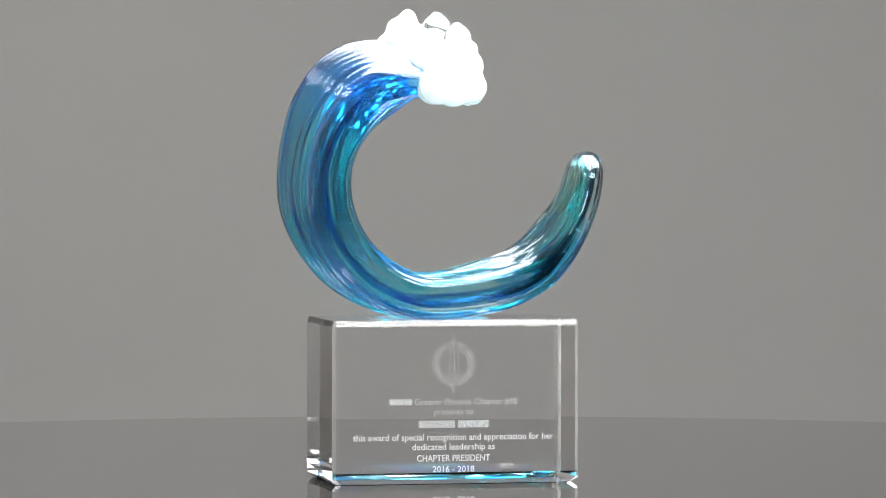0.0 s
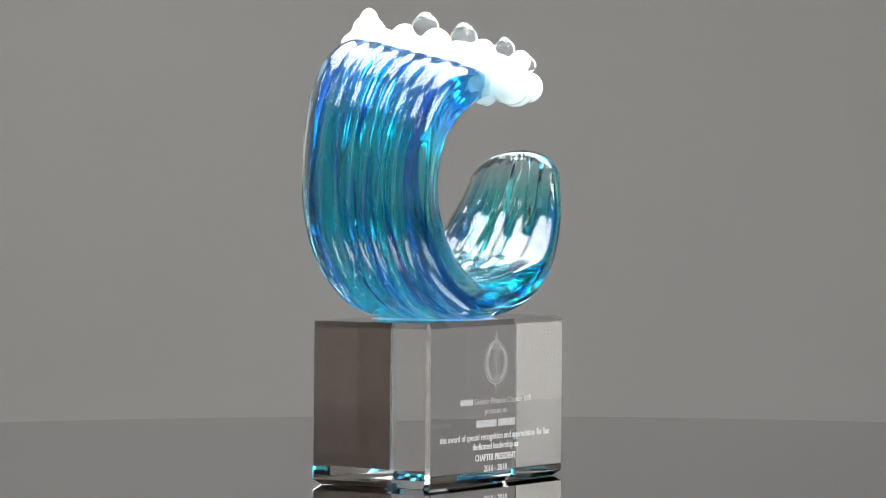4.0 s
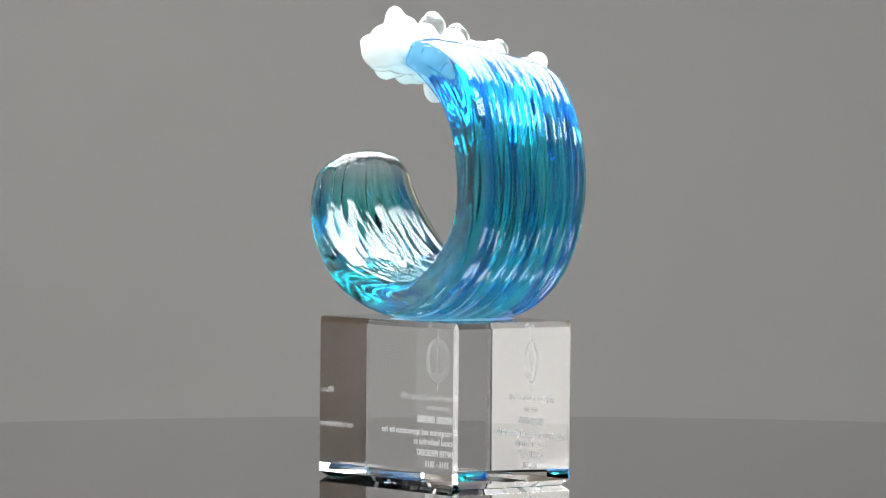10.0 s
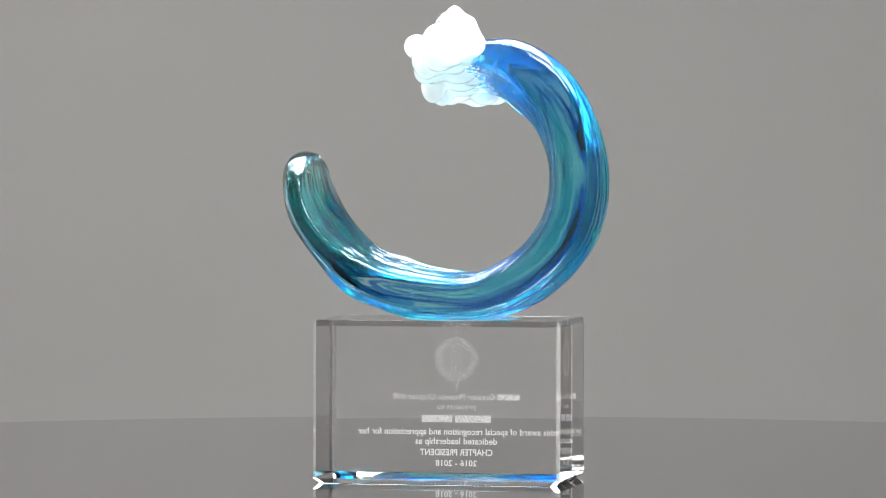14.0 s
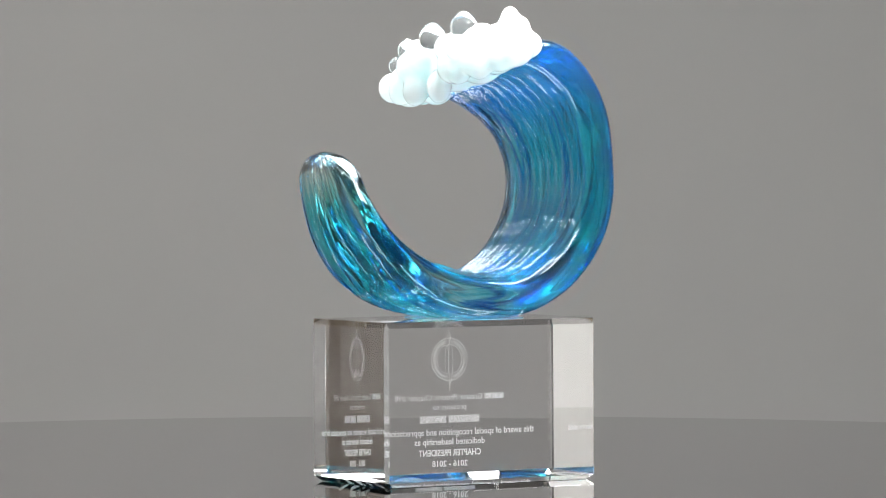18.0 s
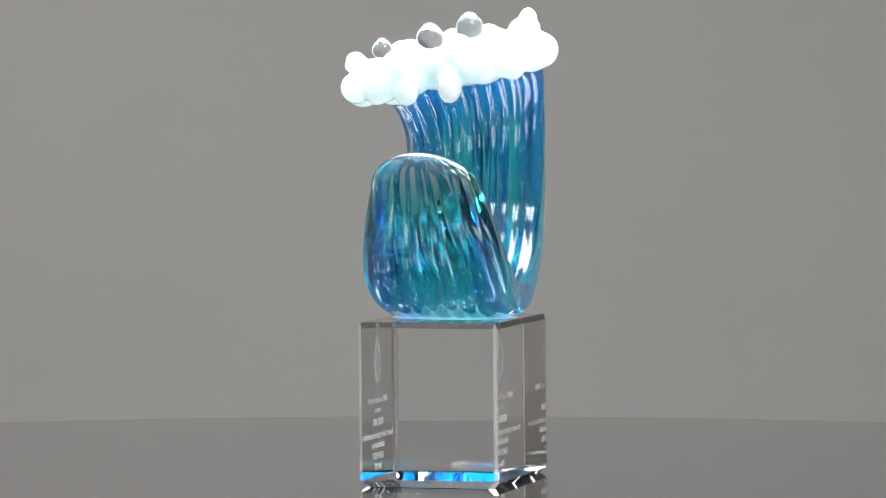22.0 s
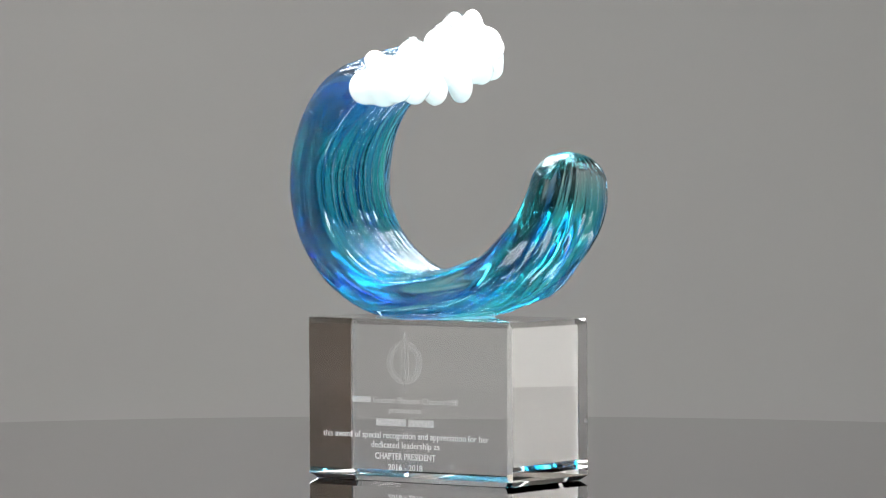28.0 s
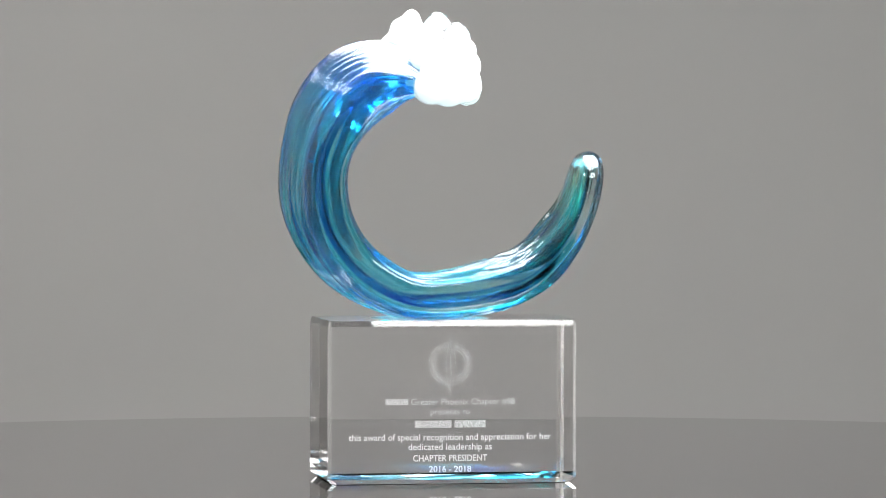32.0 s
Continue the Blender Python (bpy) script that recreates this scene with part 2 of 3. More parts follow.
# ---- table ----
TABLE_R, TABLE_Y = 0.56, -0.08
table = tagged(new("round_table"), "round table with a polished smoky mirror top", "table")
top = part("tabletop", lathe([(TABLE_R - 0.004, -0.012), (TABLE_R, -0.009), (TABLE_R, -0.003), (TABLE_R - 0.003, 0.0)], 192), TABLE_TOP, table, "polished smoky mirror tabletop")
part("column", lathe([(0.05, FLOOR_Z + 0.02), (0.04, FLOOR_Z + 0.06), (0.035, -0.06), (0.05, -0.03), (0.12, -0.012)], 48), STEEL, table, smooth=True)
part("foot", lathe([(0.3, FLOOR_Z), (0.3, FLOOR_Z + 0.012), (0.05, FLOOR_Z + 0.03)], 64), STEEL, table)
table.location = (0, TABLE_Y, 0)

# ---- softbox above the table ----
def make_softbox(x, y, z, half_x, half_y, turn):
    """A pyramid of black cloth with a glowing white front, hung on a rod."""
    thing = tagged(new("softbox_light"), "black softbox with a glowing white diffuser hung from the ceiling", "lamp", "softboxes")
    thing.location, thing.rotation_euler = (x, y, z), (0, 0, radians(turn))
    shell = lathe([(0.08, 0.22), (math.sqrt(2) * 1.03, 0.0)], 4)
    bmesh.ops.rotate(shell, verts=shell.verts[:], cent=(0, 0, 0), matrix=Matrix.Rotation(radians(45), 3, "Z"))
    for v in shell.verts:
        if v.co.z < 0.1:
            v.co.x, v.co.y = v.co.x * half_x, v.co.y * half_y
    part("housing", shell, BLACK, thing)
    part("diffuser", box(-half_x, half_x, -half_y, half_y, -0.008, -0.003), DIFFUSER, thing, "glowing white cloth diffuser")
    part("hanging_rod", lathe([(0.012, 0.22), (0.012, CEIL_Z - z)], 16), STEEL, thing, smooth=True)
    return thing


make_softbox(0.20, 0.27, 1.08, 0.55, 0.55, 45)
make_softbox(0.75, -0.96, 1.01, 0.42, 0.32, 39)

# flat lamps in the ceiling, added out of view to brighten the grey and white walls
panel = tagged(new("ceiling_panel"), "unseen square flat lamp with a white frame, added on the ceiling to brighten the walls", "lamp", "ceiling panels")
part("frame", box(-0.22, 0.22, -0.22, 0.22, -0.02, 0.0, 0.003), FRAME_WHITE, panel)
part("diffuser", box(-0.19, 0.19, -0.19, 0.19, -0.026, -0.021), PANEL_DIFFUSER, panel, "glowing white diffuser")
panel.location = (-0.8, 1.35, CEIL_Z)
for x, y in ((-0.35, 1.40), (-0.62, 1.81), (-1.5, 0.5), (-1.5, -0.15), (-1.5, -0.8), (0.7, -1.2), (-1.1, 1.65)):
    copy_thing(panel, pose(x, y, CEIL_Z))

# ---- trophy ----
trophy = tagged(new("glass_trophy"), "blue blown-glass wave award on an engraved clear crystal block", "trophy")
BW, BD, BH, BX, BY, CH = 0.1146, 0.0640, 0.0746, -0.0019, 0.0032, 0.0017
CZ = 0.0026                                  # height of the steep bevels round the top
SKEW = -0.0105                               # the block leans a little towards its inscribed face


def skewed(bm):
    for v in bm.verts:
        v.co.y += SKEW * (v.co.z - BH / 2)
    return bm


def block_bm():
    """A rectangular crystal with bevels cut along all twelve edges."""
    bm = bmesh.new()
    rings = []
    for z, inset, c in ((0.0002, 0.0024, 0.0022), (0.0025, 0.0, CH), (BH - CZ, 0.0, CH), (BH, 0.0010, 0.0001)):
        w, d = BW / 2 - inset, BD / 2 - inset
        ring = [(w, -d + c), (w, d - c), (w - c, d), (-w + c, d), (-w, d - c), (-w, -d + c), (-w + c, -d), (w - c, -d)]
        rings.append([bm.verts.new((BX + x, BY + y, z)) for x, y in ring])
    for lo, hi in zip(rings, rings[1:]):
        for i in range(8):
            j = (i + 1) % 8
            bm.faces.new((lo[i], lo[j], hi[j], hi[i]))
    bm.faces.new(rings[0][::-1])
    bm.faces.new(rings[-1])
    bmesh.ops.recalc_face_normals(bm, faces=bm.faces[:])
    return skewed(bm)


base_bm = block_bm()
for f in base_bm.faces:
    if abs(f.normal.x) > 0.3 and abs(f.normal.y) > 0.3 and abs(f.normal.z) < 0.5:
        f.material_index = 1          # the finely ground upright bevels
base = part("crystal_base", base_bm, CRYSTAL, trophy, "clear crystal block with bevelled edges and a frosted inscription")
base.data.materials.append(GROUND)


def text_mesh(body, width, height, bold=0.0):
    """One line of lettering of the given width and capital height, about its centre, as a thin mesh."""
    cu = bpy.data.curves.new("lettering", "FONT")
    cu.body, cu.align_x, cu.resolution_u = body, "CENTER", 3
    cu.offset = bold
    tmp = bpy.data.objects.new("lettering", cu)
    scene.collection.objects.link(tmp)
    bpy.context.view_layer.update()
    me = bpy.data.meshes.new_from_object(tmp.evaluated_get(bpy.context.evaluated_depsgraph_get()))
    bpy.data.objects.remove(tmp)
    bpy.data.curves.remove(cu)
    xs = [v.co.x for v in me.vertices]
    sx, mid = width / (max(xs) - min(xs)), (max(xs) + min(xs)) / 2
    sz = height / 0.69
    bm = bmesh.new()
    bm.from_mesh(me)
    bpy.data.meshes.remove(me)
    for v in bm.verts:
        v.co = ((v.co.x - mid) * sx, 0, v.co.y * sz - height / 2)
    return bm


TX, TY = BX - 0.0012, BY - BD / 2 - 0.00006


def engrave(name, bm, z, label, x=0.0):
    """A frosted mark cut a little way into the face: its open front and its floor."""
    deep = bmesh.ops.duplicate(bm, geom=bm.verts[:] + bm.edges[:] + bm.faces[:])["geom"]
    bmesh.ops.translate(bm, verts=bm.verts[:], vec=(TX + x, TY, z))
    bmesh.ops.translate(bm, verts=[g for g in deep if isinstance(g, bmesh.types.BMVert)], vec=(0, 0.00026, 0))
    skewed(bm)
    # emblem and lines above 0.03 take less frosting, their dimmer light put into it
    return part(name, bm, ETCH_DIM if name.startswith("emblem") else ETCH_BAR_DIM if name.endswith("bar") or z > 0.03 else ETCH, base, label)


def bar_bm(x0, x1, z0, z1):
    bm = bmesh.new()
    bm.faces.new([bm.verts.new(c) for c in ((x0, 0, z0), (x1, 0, z0), (x1, 0, z1), (x0, 0, z1))])
    return bm


engrave("engraved_bar", bar_bm(-0.0298, -0.0193, -0.0013, 0.0014), 0.0376, "frosted bar in place of an organisation's name")
engrave("engraved_line", text_mesh("Greater Phoenix Chapter #98", 0.0478, 0.0028), 0.0377, "frosted lettering", 0.0059)
engrave("engraved_line", text_mesh("presents to", 0.0182, 0.0027), 0.0332, "frosted lettering")
for x0, x1 in ((-0.0163, 0.0005), (0.002, 0.0163)):
    engrave("engraved_bar", bar_bm(x0, x1, -0.0016, 0.0017), 0.0274, "frosted bar in place of a name")
engrave("engraved_line", text_mesh("this award of special recognition and appreciation for her", 0.0933, 0.0029, 0.008), 0.0216, "frosted lettering")
engrave("engraved_line", text_mesh("dedicated leadership as", 0.0385, 0.0029, 0.008), 0.0172, "frosted lettering")
engrave("engraved_line", text_mesh("CHAPTER PRESIDENT", 0.0341, 0.0029, 0.012), 0.0120, "bold frosted capitals")
engrave("engraved_line", text_mesh("2016 - 2018", 0.0194, 0.0027, 0.008), 0.0070, "frosted figures")


def ring_bm(r0, r1, steps=72):
    bm = bmesh.new()
    a = [bm.verts.new((r0 * math.sin(t), 0, r0 * math.cos(t))) for t in (2 * math.pi * i / steps for i in range(steps))]
    b = [bm.verts.new((r1 * math.sin(t), 0, r1 * math.cos(t))) for t in (2 * math.pi * i / steps for i in range(steps))]
    for i in range(steps):
        j = (i + 1) % steps
        bm.faces.new((a[i], a[j], b[j], b[i]))
    return bm


EZ = 0.0550
engrave("emblem_ring", ring_bm(0.0095, 0.0100), EZ, "frosted outer ring of the emblem")
engrave("emblem_ring", ring_bm(0.0066, 0.0070), EZ, "frosted inner ring of the emblem")
ticks = bmesh.new()
for k in range(40):
    t = 2 * math.pi * k / 40
    if abs(math.sin(t)) < 0.16:
        continue
    half = 0.00038 + 0.00012 * ((k * 7) % 3)
    r0, r1 = 0.0076, 0.0089
    q = []
    for r, side in ((r0, -1), (r0, 1), (r1, 1), (r1, -1)):
        q.append(ticks.verts.new((r * math.sin(t) + side * half * math.cos(t), 0, r * math.cos(t) - side * half * math.sin(t))))
    ticks.faces.new(q)
engrave("emblem_band", ticks, EZ, "ring of small frosted marks")


def spindle(half, z0, z1, thick, shift):
    """One bowed outline of the emblem's upright needle."""
    bm = bmesh.new()
    rows = []
    for k in range(25):
        f = k / 24
        x = shift + half * math.sin(math.pi * f) ** 0.8
        rows.append((bm.verts.new((x - thick, 0, z0 + (z1 - z0) * f)), bm.verts.new((x + thick, 0, z0 + (z1 - z0) * f))))
    for a, b in zip(rows, rows[1:]):
        bm.faces.new((a[0], a[1], b[1], b[0]))
    return bm


for half, thick, shift, z0, z1 in ((-0.0016, 0.00018, -0.0004, -0.0120, 0.0105), (0.0007, 0.00020, -0.0004, -0.0120, 0.0105), (0.0012, 0.00018, 0.0012, -0.0085, 0.0072),
                                   (-0.0009, 0.00016, 0.0012, -0.0085, 0.0072), (-0.0008, 0.00018, 0.0002, 0.0085, 0.0141), (0.0005, 0.00014, 0.0002, 0.0085, 0.0141)):
    engrave("emblem_needle", spindle(half, z0, z1, thick, shift), EZ, "frosted needle of the emblem")
engrave("emblem_tip", bar_bm(-0.0009, 0.0005, -0.0134, -0.0131), EZ, "frosted crossbar of the emblem")
engrave("emblem_tip", bar_bm(-0.0002, 0.0002, -0.0146, -0.0116), EZ, "frosted tip of the emblem")
engrave("emblem_tip", bar_bm(-0.0002, 0.0002, 0.0122, 0.0141), EZ, "frosted tip of the emblem")

# glass wave: stations from the crest round the bowl to the tail
# along, x, z, thickness, half width, y shift, lean of the section in degrees
STATIONS = (
    (0.00, -0.0030, 0.1850, 0.006, 0.0370, 0.001, -13),
    (0.05, -0.0185, 0.1890, 0.014, 0.0375, 0.001, -12.5),
    (0.10, -0.0322, 0.1872, 0.0239, 0.0370, 0.001, -12),
    (0.20, -0.0518, 0.1719, 0.0272, 0.0340, 0.001, -10),
    (0.29, -0.0610, 0.1500, 0.0251, 0.0325, 0.001, -5),
    (0.38, -0.0613, 0.1270, 0.0250, 0.0320, 0.001, -4),
    (0.46, -0.0535, 0.1088, 0.0246, 0.0323, 0.0012, -3),
    (0.53, -0.0401, 0.0950, 0.0237, 0.0325, 0.0015, -1),
    (0.60, -0.0213, 0.0858, 0.0216, 0.0328, 0.002, 0),
    (0.68, 0.0010, 0.0857, 0.0219, 0.0330, 0.0024, 0),
    (0.76, 0.0247, 0.0903, 0.0229, 0.0337, 0.0034, 0),
    (0.84, 0.0427, 0.1004, 0.0206, 0.0337, 0.0044, 0),
    (0.90, 0.0562, 0.1152, 0.0180, 0.0312, 0.0050, -2),
    (0.96, 0.0643, 0.1340, 0.0160, 0.0258, 0.0045, -4),
    (0.975, 0.0657, 0.1417, 0.0150, 0.0230, 0.0036, -4),
    (0.986, 0.0663, 0.1470, 0.0124, 0.0172, 0.0025, -4),
    (0.994, 0.0666, 0.1503, 0.0082, 0.0098, 0.0016, -4),
    (1.00, 0.0667, 0.1517, 0.0010, 0.0012, 0.0010, -4))
ST = np.array(STATIONS)


def smooth_rows(table, count):
    """Catmull-Rom through the stations, evenly in the first column."""
    s = table[:, 0]
    out = []
    slopes = np.gradient(table, s, axis=0)
    for u in np.linspace(0, 1, count):
        k = min(max(int(np.searchsorted(s, u, side="right")) - 1, 0), len(s) - 2)
        h = s[k + 1] - s[k]
        f = (u - s[k]) / h
        out.append((2 * f**3 - 3 * f**2 + 1) * table[k] + (f**3 - 2 * f**2 + f) * h * slopes[k] + (3 * f**2 - 2 * f**3) * table[k + 1] + (f**3 - f**2) * h * slopes[k + 1])
    out = np.array(out)
    half = max(1, count // 45)
    for _ in range(2):                       # ease the joints, all but the rounded tip
        calm = out.copy()
        for k in range(half, count - half):
            calm[k] = out[k - half:k + half + 1].mean(axis=0)
        keep = np.clip((out[:, :1] - 0.93) / 0.03, 0, 1)
        out = calm * (1 - keep) + out * keep
    return out


SQUARE = 3.9                                 # how squarely the section is rounded, less so in the tail
RIB_OUT, RIB_IN = 0.0033, 0.0014


def skin(u, v, outer, seed=3.0):
    """The rib groove and the wobble at one place of the wave's outer or inner skin, as depths below the plain section."""
    drift = 0.9 * max(0.0, u - 0.62) * (1 + v)
    ridge = abs(math.sin(math.pi * ((4.0 if outer else 5.6) * v + drift) + 0.35 * math.sin(7 * u) + 0.5 * math.sin(2.3 * v)))
    fade = min(1.0, (1 - u) * 9) * max(0.0, 1 - (abs(v) / 0.97) ** 4)
    tail = min(1.0, max(0.0, (u - 0.55) / 0.2))
    foot = 1 - 0.65 * max(0.0, 1 - ((u - 0.635) / 0.17) ** 2)
    amp = RIB_OUT * foot if outer else RIB_IN * (1 - 0.4 * tail)
    wob = noise.noise(Vector((u * 8, v * 3.2, seed + 6.0 if outer else seed)))
    swirl = noise.noise(Vector((u * 13, v * 3.6, seed + 11.0 if outer else seed + 15.0)))
    late = min(1.0, max(0.0, (u - 0.66) / 0.12))
    return amp * (1 - ridge ** 0.8) * fade, (0.0010 * wob + 0.0028 * late * swirl) * fade


def sections(along):
    """Rows along the wave, each with the frame of its section: centre, outward and lean."""
    rows = smooth_rows(ST, along)
    tang = np.gradient(rows[:, 1:3], axis=0)
    for row, g in zip(rows, tang):
        t = g / max(np.linalg.norm(g), 1e-9)
        turn = Matrix.Rotation(radians(row[6]), 3, Vector((t[0], 0, t[1])))
        yield row, Vector((row[1], row[5], row[2] + SINK)), turn @ Vector((t[1], 0, -t[0])), turn @ Vector((0, 1, 0))


def grid_faces(bm, rings, tex, closed):
    """Skin a list of rings of vertices, with their texture places."""
    uv = bm.loops.layers.uv.new("UVMap")
    count = len(rings[0])
    for k in range(len(rings) - 1):
        for j in range(count if closed else count - 1):
            i = (j + 1) % count
            f = bm.faces.new((rings[k][j], rings[k][i], rings[k + 1][i], rings[k + 1][j]))
            for loop, (kk, jj) in zip(f.loops, ((k, j), (k, i), (k + 1, i), (k + 1, j))):
                a, b = tex[kk][jj]
                loop[uv].uv = (a, b + 2 if closed and i == 0 and jj == 0 else b)


def glass_wave_bm(along=260, around=256):
    """The swept body of clear glass, ribbed outside and smoother inside."""
    bm, rings, tex = bmesh.new(), [], []
    for (u, x, z, th, w, yc, lean), centre, out, side in sections(along):
        ring, trow = [], []
        square = SQUARE - 1.2 * min(1.0, max(0.0, (u - 0.70) / 0.15))
        for j in range(around):
            a = 2 * math.pi * j / around
            c, s = math.cos(a), math.sin(a)
            r = (abs(c) ** square + abs(s) ** square) ** (-1 / square)
            v, h = r * c, r * s
            dip, wob = skin(u, v, s > 0)
            d = h * (th / 2) - math.copysign(dip, s) * abs(h) ** 0.5 + wob
            bulge = 1 + 0.022 * noise.noise(Vector((u * 11, h * 1.3, 21.0 if c > 0 else 25.0))) * v * v * min(1.0, (1 - u) * 9)
            p = centre + side * (v * w * bulge) + out * d
            ring.append(bm.verts.new((p.x, p.y, max(p.z, BH + 0.0001))))   # ground flat where it is bonded to the block
            trow.append((u, 2 * j / around))
        rings.append(ring)
        tex.append(trow)
    grid_faces(bm, rings, tex, True)
    bm.faces.new(rings[0][::-1])
    bm.faces.new(rings[-1])
    bmesh.ops.recalc_face_normals(bm, faces=bm.faces[:])
    return bm


def layer_bm(outer, depth, start, stop, reach, along=180, across=96):
    """One coloured layer that follows the outer or inner skin at a part of its depth."""
    bm, rings, tex = bmesh.new(), [], []
    for (u, x, z, th, w, yc, lean), centre, out, side in sections(along):
        if not start <= u <= stop:
            continue
        ring, trow = [], []
        for j in range(across + 1):
            v = reach * (2 * j / across - 1)
            s = math.sqrt(max(0.0, 1 - abs(v) ** (2 / 0.72)))
            dip, wob = skin(u, v, outer)
            d = depth * (s ** 0.62 * th / 2 - dip * s ** 0.5)
            p = centre + side * (v * w) + out * (d if outer else -d)
            ring.append(bm.verts.new((p.x, p.y, max(p.z, BH + 0.0008))))
            trow.append((u, 0.5 + 0.5 * v))
        rings.append(ring)
        tex.append(trow)
    grid_faces(bm, rings, tex, False)
    return bm


def flank_bm(sign, reach, span, start, stop, along=180, across=24):
    """The side of the coloured core, bowed outwards between the outer and the inner layer."""
    bm, rings, tex = bmesh.new(), [], []
    for (u, x, z, th, w, yc, lean), centre, out, side in sections(along):
        if not start <= u <= stop:
            continue
        ring, trow = [], []
        for j in range(across + 1):
            h = 2 * j / across - 1
            wob = 0.02 * noise.noise(Vector((u * 9, h * 1.2, 31.0 + sign)))
            p = centre + side * (sign * w * (reach + 0.05 * (1 - h * h) + wob)) + out * (span * h * th / 2)
            ring.append(bm.verts.new((p.x, p.y, max(p.z, BH + 0.0010))))
            trow.append((u, 0.5 + 0.22 * h))
        rings.append(ring)
        tex.append(trow)
    grid_faces(bm, rings, tex, False)
    return bm


SINK = -0.0003
wave = part("glass_wave", glass_wave_bm(), CASING, trophy, "ribbed clear glass wave cased over teal and blue glass", smooth=True)
part("colour_layer", layer_bm(True, 0.84, 0.02, 0.985, 0.87), BLUE_LAYER, wave, "streaked blue and teal glass layer", smooth=True)
part("colour_layer", layer_bm(True, 0.60, 0.03, 0.98, 0.84), TEAL_LAYER, wave, "streaked teal glass layer", smooth=True)
part("colour_layer", layer_bm(False, 0.78, 0.03, 0.97, 0.85), INNER_LAYER, wave, "streaked sea-green glass layer", smooth=True)


for sign in (-1, 1):
    part("colour_layer", flank_bm(sign, 0.80, 0.52, 0.04, 0.97), FLANK_LAYER, wave, "even teal glass layer", smooth=True)

# the cloudy bond between the wave and the block
bond = bmesh.new()
bmesh.ops.create_circle(bond, cap_ends=True, segments=64, radius=1.0, matrix=Matrix.Translation((-0.008, 0.002, BH + 0.00005)) @ Matrix.Diagonal((0.027, 0.029, 1, 1)))
part("bond", bond, BOND, trophy, "cloudy bond under the glass wave")


def thread_bm(start, stop, across, depth, wide, thick):
    """One flattened thread of coloured glass that runs along the wave inside it."""
    rows = smooth_rows(ST, 120)
    lo, hi = int(start * 119), int(stop * 119)
    tang = np.gradient(rows[:, 1:3], axis=0)
    bm, rings = bmesh.new(), []
    for k in range(lo, hi + 1):
        u, x, z, th, w, yc, lean = rows[k]
        t = tang[k] / max(np.linalg.norm(tang[k]), 1e-9)
        turn = Matrix.Rotation(radians(lean), 3, Vector((t[0], 0, t[1])))
        taper = math.sin(math.pi * (k - lo + 0.4) / (hi - lo + 0.8)) ** 0.6
        sway = 0.05 * math.sin(9 * u + 40 * across)
        ring = []
        for q in range(8):
            a = q * math.pi / 4
            off = Vector((0, (across + sway) * w + wide * taper * math.cos(a), 0))
            off += Vector((t[1], 0, -t[0])) * (depth * th / 2 + thick * taper * math.sin(a))
            p = Vector((x, yc, z)) + turn @ off
            ring.append(bm.verts.new((p.x, p.y, max(p.z + SINK, BH + 0.0012))))
        rings.append(ring)
    for one, two in zip(rings, rings[1:]):
        for q in range(8):
            bm.faces.new((one[q], one[(q + 1) % 8], two[(q + 1) % 8], two[q]))
    bm.faces.new(rings[0][::-1])
    bm.faces.new(rings[-1])
    bmesh.ops.recalc_face_normals(bm, faces=bm.faces[:])
    return bm


rng = random.Random(5)
for k in range(9):
    across = -0.80 + 1.60 * k / 8 + rng.uniform(-0.05, 0.05)
    start, stop = rng.uniform(0.03, 0.22), rng.uniform(0.55, 0.93)
    part("glass_thread", thread_bm(start, stop, across, rng.uniform(-0.35, 0.25), rng.uniform(0.0007, 0.0020), rng.uniform(0.0007, 0.0016)), THREAD, wave, smooth=True)
# short swirls caught in the tail
for k in range(9):
    across = -0.7 + 1.4 * k / 8 + rng.uniform(-0.06, 0.06)
    start = rng.uniform(0.72, 0.84)
    part("tail_swirl", thread_bm(start, start + rng.uniform(0.07, 0.13), across, rng.uniform(-0.4, 0.4), rng.uniform(0.0012, 0.0030), rng.uniform(0.0008, 0.0016)), THREAD if k % 3 else BLUE_THREAD, wave, smooth=True)

# tiny air bubbles caught in the glass
SPECK, _n, _l, _b = material("trapped_air", (0.9, 0.95, 1.0), 0.1)
specks = bmesh.new()
rng = random.Random(11)
rows = smooth_rows(ST, 60)
for k in range(46):
    u, x, z, th, w, yc, lean = rows[rng.randrange(6, 54)]
    c = Vector((x + rng.uniform(-0.3, 0.3) * th, yc + rng.uniform(-0.8, 0.8) * w, z + SINK + rng.uniform(-0.3, 0.3) * th))
    bmesh.ops.create_icosphere(specks, subdivisions=1, radius=rng.uniform(0.00012, 0.00028), matrix=Matrix.Translation(c) @ Matrix.Diagonal((1.5, 1, 1, 1)))
tagged(part("air_bubbles", specks, SPECK, wave, "tiny air bubbles caught in the glass", smooth=True), kind="stuff")

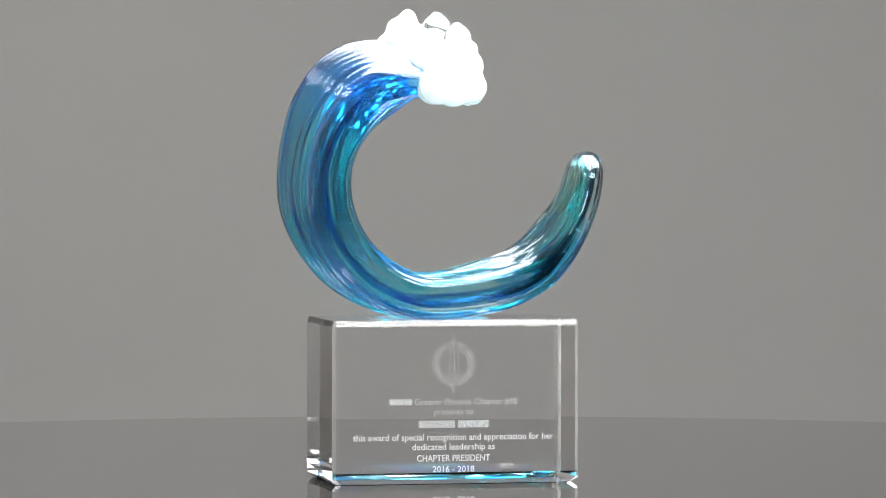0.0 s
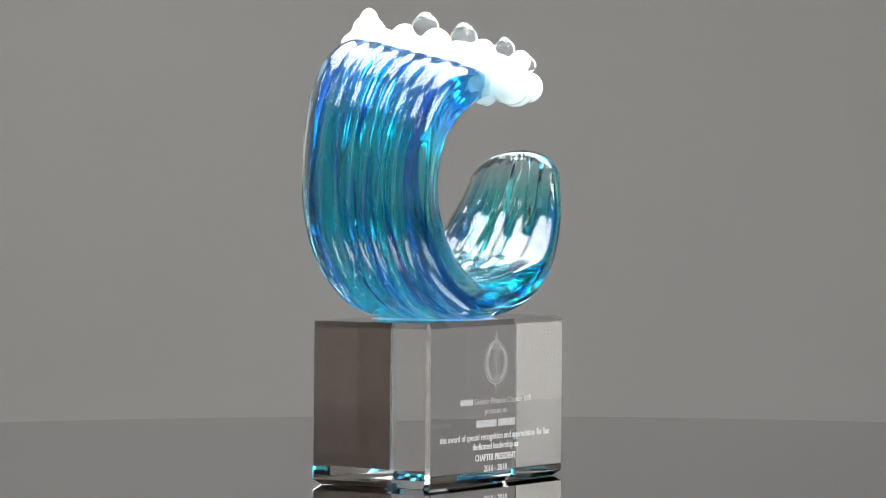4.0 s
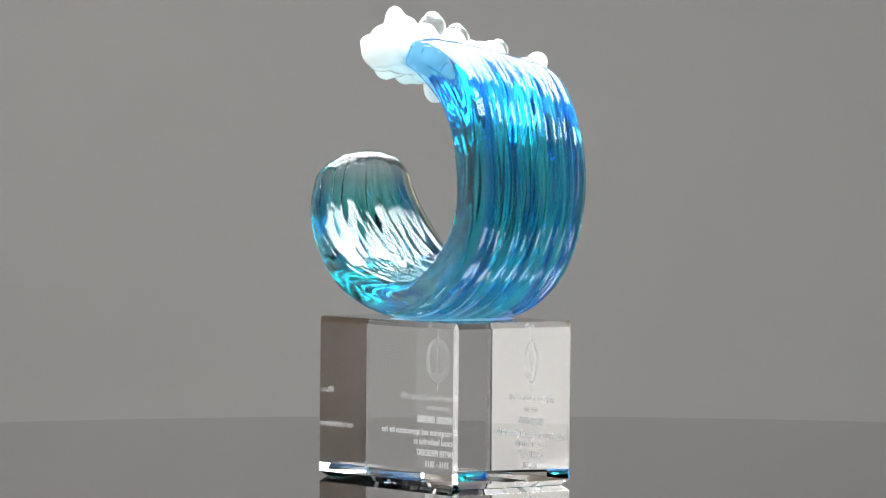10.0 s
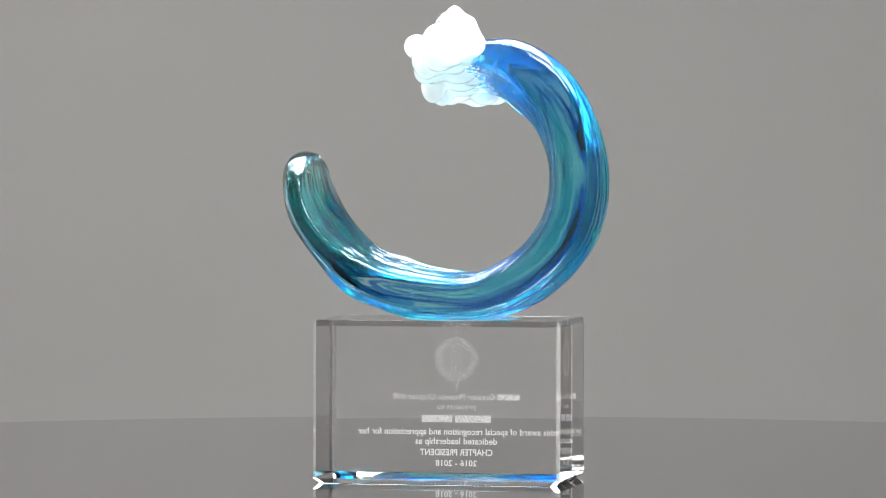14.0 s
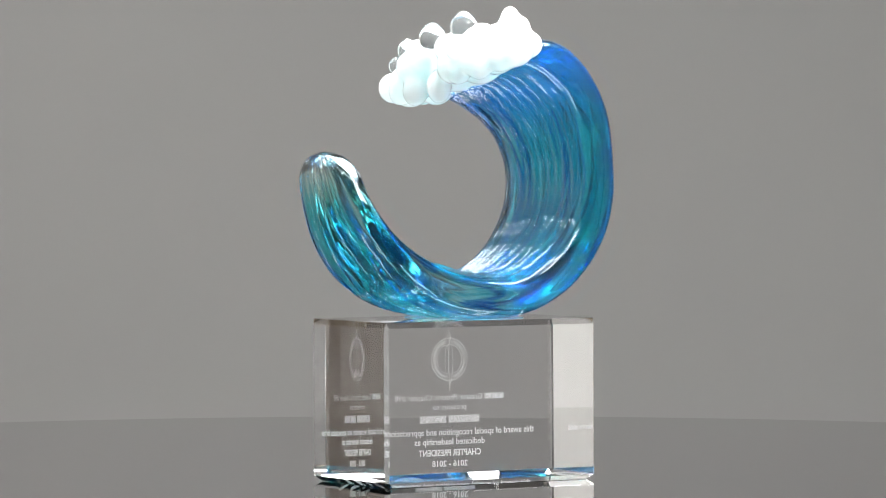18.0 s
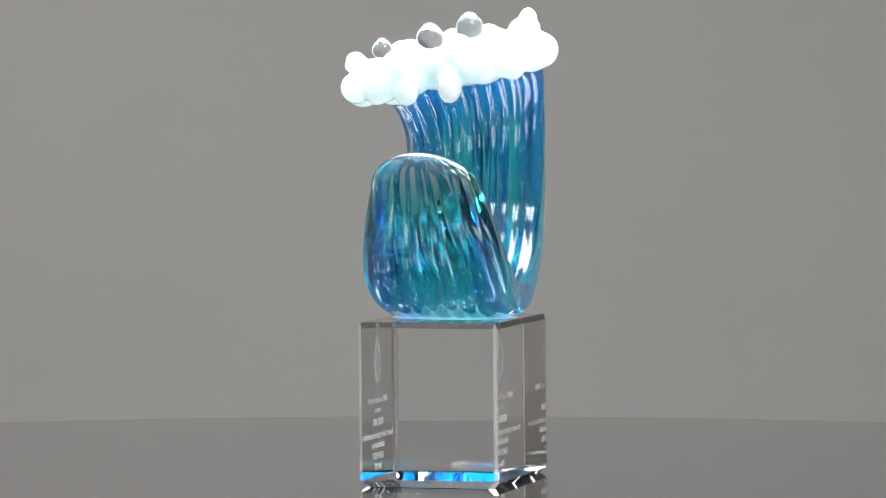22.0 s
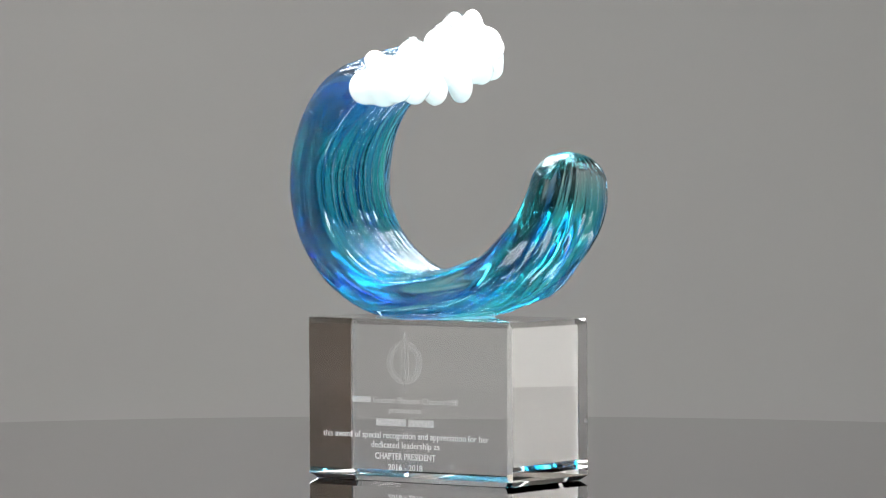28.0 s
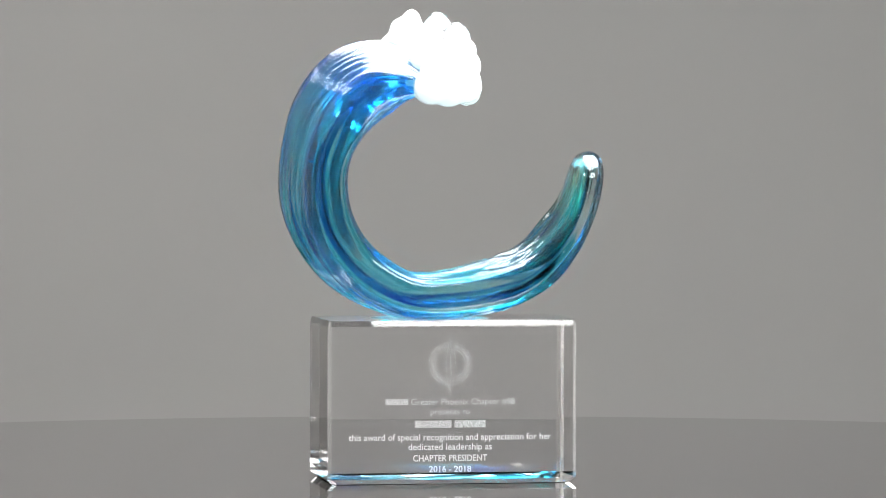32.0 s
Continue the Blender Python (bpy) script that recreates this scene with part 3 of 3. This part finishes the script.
# white foam along the crest: lobes melted together
# x, y, z, radius, stretch upwards
FOAM = (
    (-0.006, -0.0410, 0.1805, 0.0090, 1.0), (0.002, -0.0425, 0.1805, 0.0072, 1.0), (-0.012, -0.0400, 0.1815, 0.0080, 1.0),
    (-0.012, -0.0280, 0.1810, 0.0085, 1.0), (0.002, -0.0300, 0.1825, 0.0090, 1.0), (-0.004, -0.0180, 0.1870, 0.0105, 1.0),
    (-0.006, -0.0020, 0.1900, 0.0115, 1.0), (0.004, 0.0130, 0.1905, 0.0085, 1.0), (-0.008, 0.0150, 0.1935, 0.0115, 1.0),
    (0.002, 0.0280, 0.1935, 0.0085, 1.0), (-0.008, 0.0290, 0.1970, 0.0105, 1.0), (-0.010, 0.0420, 0.1980, 0.0082, 1.0),
    (-0.007, 0.0430, 0.1968, 0.0072, 1.0), (-0.011, 0.0350, 0.2060, 0.0060, 1.3), (-0.011, 0.0358, 0.2125, 0.0042, 1.2),
    (-0.003, -0.0330, 0.1885, 0.0055, 1.0), (0.002, -0.0120, 0.1940, 0.0070, 1.0), (0.003, 0.0060, 0.1985, 0.0068, 1.0),
    (-0.002, 0.0220, 0.2020, 0.0066, 1.0), (-0.013, 0.0060, 0.1900, 0.0085, 1.0), (-0.004, 0.0385, 0.1950, 0.0075, 1.0),
    (-0.014, 0.0350, 0.1995, 0.0088, 1.0), (-0.004, 0.0360, 0.2015, 0.0080, 1.0), (-0.002, -0.0300, 0.1895, 0.0064, 1.0),
    (0.004, -0.0220, 0.1900, 0.0082, 1.0), (-0.004, -0.0370, 0.1840, 0.0060, 1.0), (-0.010, -0.0350, 0.1865, 0.0080, 1.0),
    (-0.009, -0.0120, 0.1920, 0.0100, 1.0), (0.004, 0.0200, 0.1970, 0.0072, 1.0), (-0.016, 0.0330, 0.2030, 0.0068, 1.0),
    (-0.014, 0.0310, 0.2065, 0.0052, 1.2), (0.0055, -0.0160, 0.1975, 0.0056, 1.0), (-0.004, -0.0220, 0.1960, 0.0065, 1.0),
    (-0.006, 0.0020, 0.2010, 0.0070, 1.0), (-0.008, 0.0180, 0.2040, 0.0062, 1.0),
    # drops that hang from the lower edge
    (0.005, -0.0320, 0.1785, 0.0054, 1.15), (0.006, -0.0178, 0.1790, 0.0058, 1.2), (0.006, 0.0025, 0.1810, 0.0056, 1.4),
    (0.006, 0.0190, 0.1880, 0.0056, 1.1), (0.003, 0.0315, 0.1900, 0.0056, 1.1), (-0.009, 0.0400, 0.1950, 0.0056, 1.0),
    # nubs at both ends
    (-0.014, -0.0435, 0.1805, 0.0080, 1.0), (-0.005, 0.0465, 0.2010, 0.0032, 1.1),
    (-0.008, -0.0450, 0.1925, 0.0050, 1.0), (0.0095, 0.0226, 0.1990, 0.0058, 1.0), (-0.0195, 0.0385, 0.2000, 0.0062, 1.0), (-0.0165, 0.0355, 0.2080, 0.0048, 1.1))
BUBBLES = ((-0.001, -0.0445, 0.1922, 0.0036), (0.0022, -0.0300, 0.1995, 0.0045), (0.0032, -0.0072, 0.2050, 0.0059), (-0.0028, 0.0100, 0.2100, 0.0059))


def foam_mesh():
    bm = bmesh.new()
    for x, y, z, r, tall in FOAM:
        bmesh.ops.create_icosphere(bm, subdivisions=3, radius=r + 0.0003, matrix=Matrix.Translation((x, y, z)) @ Matrix.Diagonal((1, 1, tall, 1)))
    # small knobs over the lobes
    rng = random.Random(21)
    for k in range(46):
        x, y, z, r, tall = FOAM[rng.randrange(len(FOAM))]
        way = Vector((rng.uniform(-1, 1), rng.uniform(-1, 1), rng.uniform(-1, 0.7))).normalized()
        bmesh.ops.create_icosphere(bm, subdivisions=2, radius=rng.uniform(0.0019, 0.0029), matrix=Matrix.Translation(Vector((x, y, z)) + way * (r - 0.0014)))
    return bm


foam = part("foam_crest", foam_mesh(), OPAL, trophy, "lumpy opaque white glass foam along the crest", smooth=True)
melt = foam.modifiers.new("melt", "REMESH")
melt.mode, melt.voxel_size, melt.use_smooth_shade = "VOXEL", 0.0009, True
soften = foam.modifiers.new("soften", "SMOOTH")
soften.factor, soften.iterations = 0.5, 28
for x, y, z, r in BUBBLES:
    b = bmesh.new()
    bmesh.ops.create_icosphere(b, subdivisions=4, radius=r)
    for v in b.verts:
        slim = 1.08 - 0.20 * v.co.z / r          # a drawn-up dome, broad at its foot
        v.co = Vector((x + v.co.x * slim, y + v.co.y * slim, z - 0.0008 + v.co.z * 1.1))
    part("clear_bubble", b, BUBBLE, foam, "clear glass bubble", smooth=True)


def motions():
    rows = []
    for k in range(17):
        t = 2.0 * k
        rows.append((t, pose(0, 0, 0, 0, 0, TURN_START + TURN_SPEED * t)))
    walk(trophy, rows)


motions()
